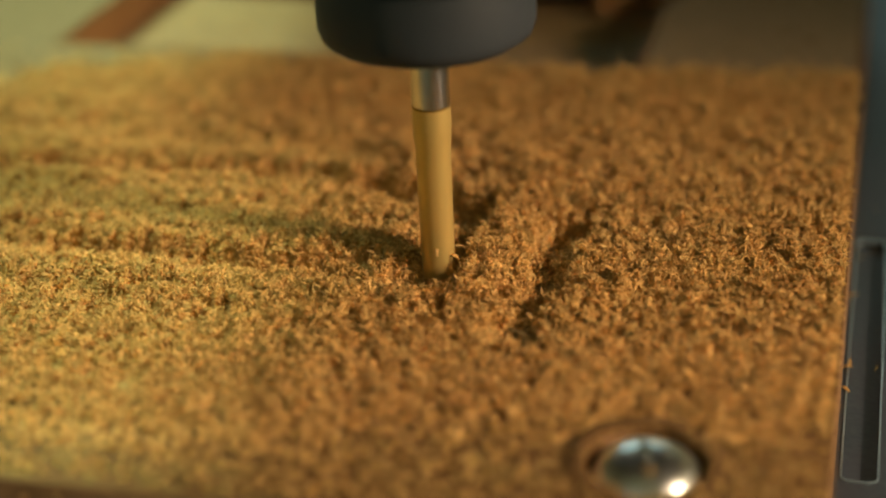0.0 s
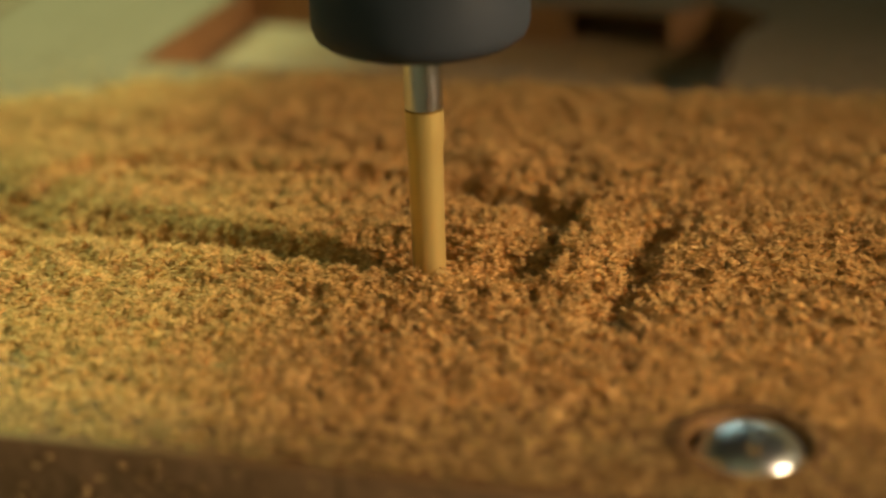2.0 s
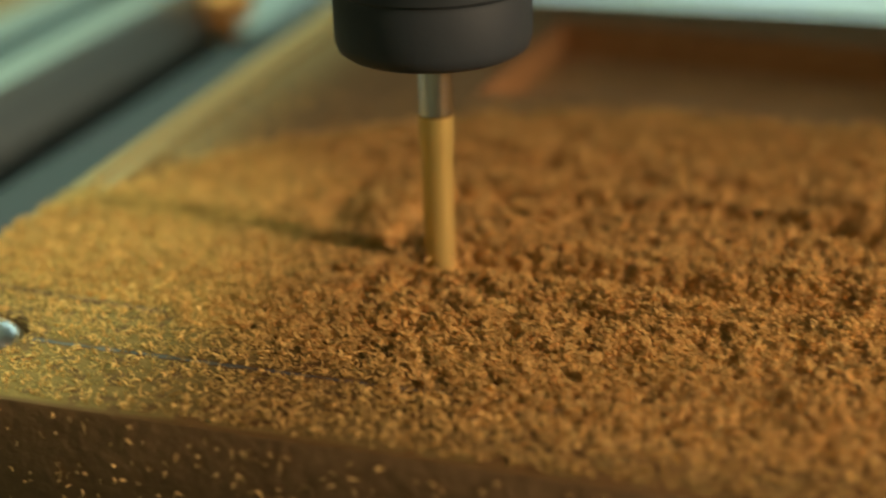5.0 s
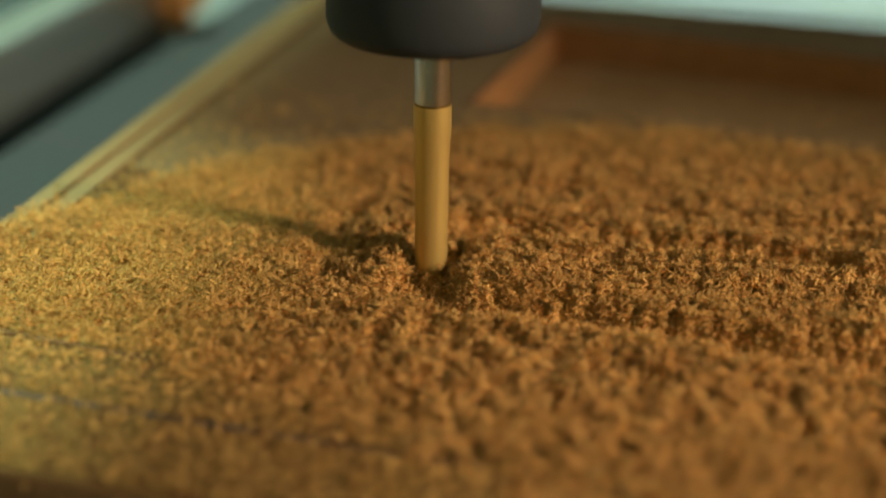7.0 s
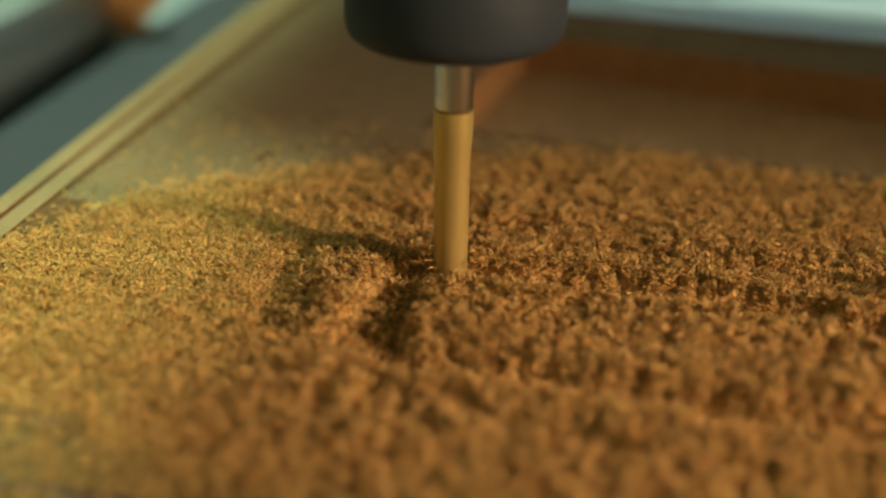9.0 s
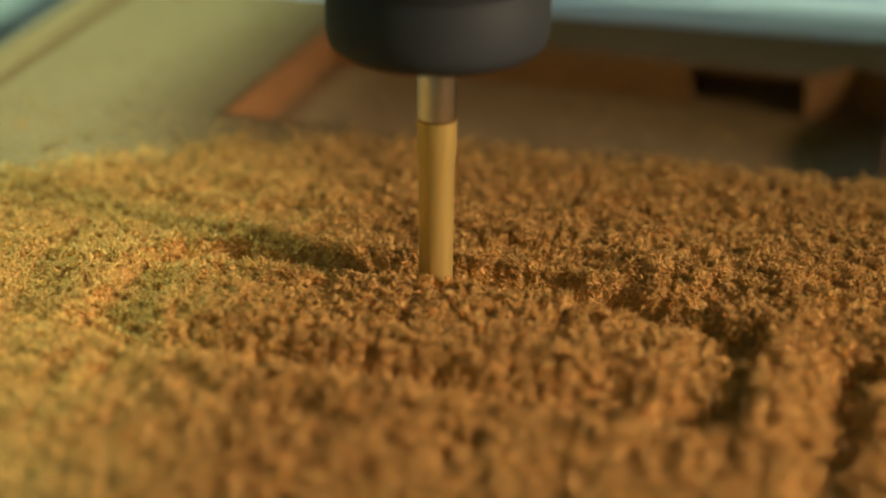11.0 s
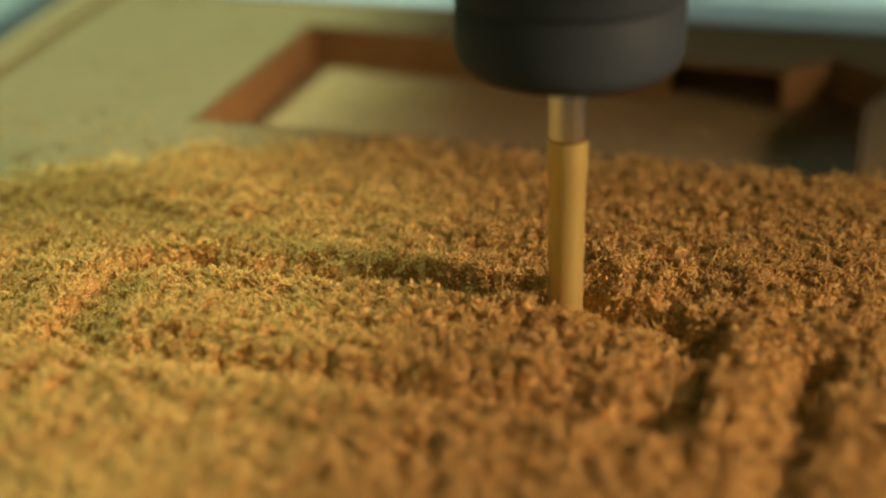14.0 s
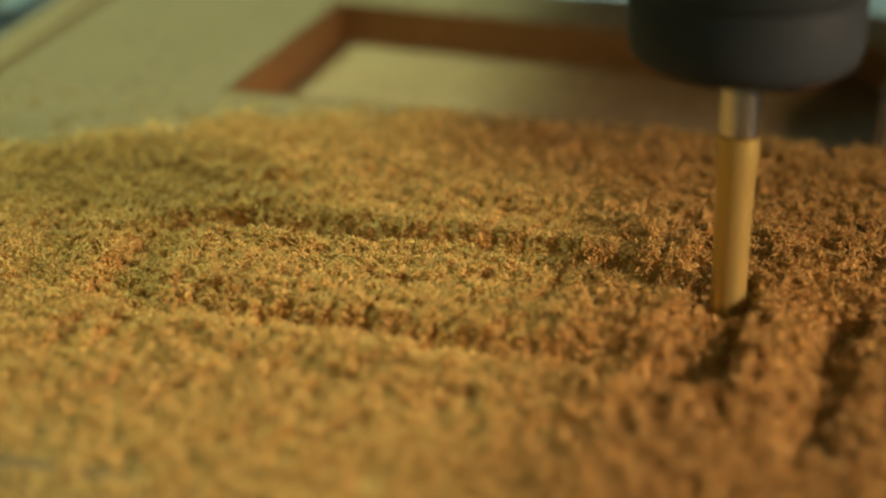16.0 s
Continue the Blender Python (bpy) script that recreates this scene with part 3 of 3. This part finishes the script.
def sawdust_layer():
    xs, ys = np.arange(X0 + 0.4, X1 - 0.3, 0.2), np.arange(-126, -12, 0.2)
    gx, gy = np.meshgrid(xs, ys, indexing="ij")
    h = dust_height(gx, gy)
    keep = ((h > 0.1) | (cover(gx, gy) > 0.9)) & ~inside(gx, gy, POCKET_LINE)
    for sx, sy in SCREWS:
        keep &= np.hypot(gx - sx, gy - sy) > HOLE + 0.3
    keep &= ~((gx < -35.9) & (gy > -80 + 5 * smooth_noise(gx, gy, 3, 37)))
    keep = largest(keep)
    ob = grid_mesh("sawdust_layer", xs, ys, np.where(h > 0.1, np.maximum(h - 0.1, 0.0), h) + 0.012, keep, DUST)
    tagged(ob, "loose tan sawdust lying in furrows on the board", "sawdust", kind="stuff")
    xs, ys = np.arange(-35.6, X1 - 0.6, 0.45), np.arange(-72, Y1 - 0.6, 0.45)
    gx, gy = np.meshgrid(xs, ys, indexing="ij")
    wide = [(x + (1 if x > 26 else -1) * 0.5, y + (1 if y > -26 else -1) * 0.5) for x, y in POCKET_LINE]
    keep = ~inside(gx, gy, wide) & (smooth_noise(gx, gy, 0.7, 51) + 0.25 * smooth_noise(gx, gy, 5, 52) > -1.0) & ((gy > -66) | (gx < -14))
    ob = grid_mesh("dust_film", xs, ys, 0.02 + 0.02 * np.abs(smooth_noise(gx, gy, 0.9, 53)), keep, FILM)
    tagged(ob, "thin pale film of fine dust on the bare board", "dust", kind="stuff")
    xs, ys = np.arange(-39.0, X1 - 1, 0.4), np.arange(Y0 + 0.5, -100, 0.4)
    gx, gy = np.meshgrid(xs, ys, indexing="ij")
    keep = smooth_noise(gx, gy * 1.6, 1.6, 55) + 0.6 * smooth_noise(gx, gy, 0.7, 56) > -0.75 + 0.9 * gate(gx, 0, 50)
    keep &= (np.abs(gy + 118.4) > 0.55) | (gx < -25) | (gx > 27)
    keep &= (np.abs(gy + 108.9 + 0.068 * (gx + 36)) > 0.45) | (gx > -14)
    for sx, sy in SCREWS:
        keep &= np.hypot(gx - sx, gy - sy) > HOLE + 1.0 + 0.6 * smooth_noise(gx, gy, 2, 57)
    ob = grid_mesh("smeared_dust", xs, ys, 0.010 + 0.01 * np.abs(smooth_noise(gx, gy, 0.8, 58)), keep, SMEAR)
    tagged(ob, "yellowish smear of fine dust along the board's front", "dust", kind="stuff")


sawdust_layer()


def shavings(name, label, x, y, z, up, size, seed):
    """Curled wood shavings at the given places, in one mesh; up: how far they stand up."""
    rng = np.random.default_rng(seed)
    n = len(x)
    yaw, pitch, roll = rng.uniform(0, 2 * np.pi, n), rng.normal(0, 1, n) * up, rng.uniform(-1.3, 1.3, n) * np.minimum(1, up * 2)
    length, width = size * rng.uniform(0.45, 1.35, n), size * rng.uniform(0.1, 0.25, n)
    bend = rng.uniform(1.8, 5.8, n) * rng.choice((-1, 1), n)
    s = np.linspace(-0.5, 0.5, 5)
    twist = rng.normal(0, 0.25, n)[:, None] * length[:, None] * np.array([-1, -0.4, 0, 0.4, 1])
    cx = np.sin(bend[:, None] * s) / bend[:, None] * length[:, None]
    cz = (1 - np.cos(bend[:, None] * s)) / bend[:, None] * length[:, None]
    taper = np.array([0.4, 0.9, 1, 0.9, 0.35])
    pts = np.zeros((n, 5, 2, 3))
    for k, side in enumerate((-0.5, 0.5)):
        pts[:, :, k, 0], pts[:, :, k, 2] = cx, cz
        pts[:, :, k, 1] = side * width[:, None] * taper + twist
    cr, sr = np.cos(roll)[:, None, None], np.sin(roll)[:, None, None]
    py, pz = pts[..., 1] * cr - pts[..., 2] * sr, pts[..., 1] * sr + pts[..., 2] * cr
    cp, sp = np.cos(pitch)[:, None, None], np.sin(pitch)[:, None, None]
    px, pz = pts[..., 0] * cp - pz * sp, pts[..., 0] * sp + pz * cp
    cw, sw = np.cos(yaw)[:, None, None], np.sin(yaw)[:, None, None]
    wx, wy = px * cw - py * sw, px * sw + py * cw
    co = np.stack([wx + x[:, None, None], wy + y[:, None, None], pz + z[:, None, None]], -1).reshape(-1, 3) * MM
    base = np.arange(n)[:, None] * 10
    step = np.array([0, 2, 4, 6])
    q = np.stack([base + step, base + step + 2, base + step + 3, base + step + 1], -1).reshape(-1, 4)
    ob = quads(name, co, q, FLAKE)
    return tagged(ob, label, "wood shavings", kind="stuff")


def scatter():
    rng = np.random.default_rng(21)
    n = 340000
    x, y = rng.uniform(X0 + 0.5, X1 - 0.4, n), rng.uniform(-128, -36, n)
    c = cover(x, y)
    near = 0.6 + 0.4 * np.exp(-((y + 92) / 26) ** 4)
    tuft = crumbs(x + 0.45 * smooth_noise(x, y, 1.3, 15), y + 0.45 * smooth_noise(x, y, 1.3, 16), 1.3, 18)
    near = near * (0.18 + 0.82 * gate(tuft, -0.2, 0.5))
    keep = (rng.random(n) < np.maximum(c, 0.26 + 0.16 * gate(x, -15, 5) - 0.22 * gate(x, 56, 66)) * near * np.maximum(gate(far_side(x) + 3 * smooth_noise(x, y, 4, 36) - y, -3, 7 + 9 * gate(-x, -2, 14)), 0.24 * gate(-43 - y + 6 * smooth_noise(x, y, 5, 38), -3, 9))) & ~inside(x, y, POCKET_LINE)
    for sx, sy in SCREWS:
        keep &= np.hypot(x - sx, y - sy) > HOLE + 0.15
    keep &= ~((x < -35.8) & (y > -80 + 5 * smooth_noise(x, y, 3, 37)))
    keep &= ~((np.abs(y + 118.4) < 0.6) & (x > -25) & (x < 8) & (rng.random(n) < 0.7))
    keep &= ~((np.abs(y + 108.9 + 0.068 * (x + 36)) < 0.45) & (x > -37) & (x < -15) & (rng.random(n) < 0.8))
    x, y = x[keep], y[keep]
    h = dust_height(x, y)
    thick = np.clip(np.maximum(h / 0.4, cover(x, y)), 0, 1)
    z = h + 0.04 + thick * np.abs(rng.normal(0, 0.16, len(x)))
    shavings("wood_shavings", "tiny curled tan wood shavings heaped over the board", x, y, z, 0.9, 1.15, 31)


scatter()


def face_specks():
    """Shavings that cling to the board's front face and lie on the bed."""
    rng = np.random.default_rng(8)
    n = 380
    x, z = rng.uniform(X0 + 1, X1 - 30, n), rng.uniform(-THICK + 0.5, -0.6, n)
    shavings("clinging_shavings", "stray wood shavings clinging to the board's front face", x, np.full(n, Y0 - 0.12), z, 0.7, 1.05, 9)
    n = 45
    x, y = rng.uniform(X1 + 0.3, X1 + 24, n), rng.uniform(-125, -30, n)
    shavings("stray_shavings", "stray wood shavings scattered on the metal bed", x, y, np.full(n, -THICK + 0.12), 0.4, 0.7, 10)
    n = 2500
    x, y = rng.uniform(-6, 58, n), rng.uniform(-41, -13, n)
    ok = inside(x, y, POCKET_LINE)
    shavings("pocket_shavings", "fine wood shavings on the pocket's floor", x[ok], y[ok], np.full(ok.sum(), -POCKET + 0.12), 0.4, 0.7, 12)

    for sx, sy in SCREWS:
        n = 150
        a, d = rng.uniform(0, 2 * np.pi, n), HOLE + np.abs(rng.normal(0, 0.5, n)) - 0.1
        shavings("rim_fibres", "torn wood fibres round the rim of a screw hole", sx + d * np.cos(a), sy + d * np.sin(a), rng.uniform(-0.25, 0.2, n), 0.6, 1.0, 14)
        n = 14
        a, d = rng.uniform(0, 2 * np.pi, n), 3.7 * np.sqrt(rng.random(n))
        z = -1.3 + 2.4 * np.sqrt(1 - (d / 3.95) ** 2) + 0.08
        shavings("screw_shavings", "few wood shavings fallen on a zinc screw head", sx + d * np.cos(a), sy + d * np.sin(a), z, 0.25, 0.75, 15)


face_specks()


def flying_chips():
    chips = []
    rng = random.Random(77)
    for k in range(9):
        bm = bmesh.new()
        long, wide, curl = rng.uniform(0.6, 1.1), rng.uniform(0.25, 0.4), rng.uniform(0.2, 0.45)
        rows = []
        for i in range(5):
            u = i / 4 - 0.5
            p = (u * long, curl * (0.25 - u * u) * 2)
            rows.append([bm.verts.new((p[0] * MM, sy * wide * MM * (1 - abs(u)), (p[1] + up) * MM)) for sy, up in ((-0.5, 0), (0.5, 0), (0.5, 0.07), (-0.5, 0.07))])
        for a, b in zip(rows, rows[1:]):
            for j in range(4):
                bm.faces.new((a[j], a[(j + 1) % 4], b[(j + 1) % 4], b[j]))
        bm.faces.new(rows[0][::-1])
        bm.faces.new(rows[-1])
        ob = tagged(finish(bm, "wood_chip", FLAKE), "curled tan wood chip whirling round the cutter", "wood chip", "chips thrown by the cutter")
        chips.append((ob, rng.uniform(1.9, 4.6), rng.uniform(0, 360), rng.uniform(0.9, 2.4), rng.uniform(35, 62)))
    return chips


CHIPS = flying_chips()


def loose_chips():
    """Single shavings that lie apart on the board's bare front strip and on the bed."""
    rng = random.Random(41)
    shapes = [ob.data for ob, *_ in CHIPS]
    spots = []
    while len(spots) < 150:
        x, y = rng.uniform(X0 + 2, 66), rng.uniform(Y0 + 1.2, -109)
        if all(math.hypot(x - sx, y - sy) > 6 for sx, sy in SCREWS) and y < np.interp(x, (-40, -20, 0, 20, 66), (-109, -111, -116, -121, -117)):
            spots.append((x, y, 0.03, "single curled wood chip lying on the board's bare edge", "loose chips on the board"))
    for _ in range(8):
        x = rng.choice((rng.uniform(X1 + 0.6, 84.0), rng.uniform(87.4, 100)))
        spots.append((x, rng.uniform(-125, -60), -THICK + 0.03, "single wood chip lying on the metal bed", "loose chips on the bed"))
    for x, y, z, label, group in spots:
        ob = new("wood_chip", rng.choice(shapes))
        ob.matrix_world = pose(x * MM, y * MM, z * MM, rng.uniform(-14, 14), rng.uniform(-8, 8), rng.uniform(0, 360))
        tagged(ob, label, "wood chip", group)


loose_chips()


def motions():
    rows = [(t, pose(x * MM, y * MM, 0)) for t, x, y in TOOL]
    walk(SPINDLE, rows)
    for ob, far, first, high, turn in CHIPS:
        path = []
        for k in range(161):
            t = k * 0.1
            x, y = (float(np.interp(t, [r[0] for r in TOOL], [r[n] for r in TOOL])) for n in (1, 2))
            a = radians(first + turn * k)
            r = far * (1 + 0.25 * math.sin(0.7 * k + first))
            path.append((t, pose((x + r * math.cos(a)) * MM, (y + r * math.sin(a)) * MM, (high + 0.6 * math.sin(1.1 * k + far)) * MM, 30 * math.sin(k), 20 * math.cos(k), first + turn * k)))
        walk(ob, path)
    walk(BIT, [(k * 0.1, pose(0, 0, 0, 0, 0, 80 * k)) for k in range(161)])


motions()
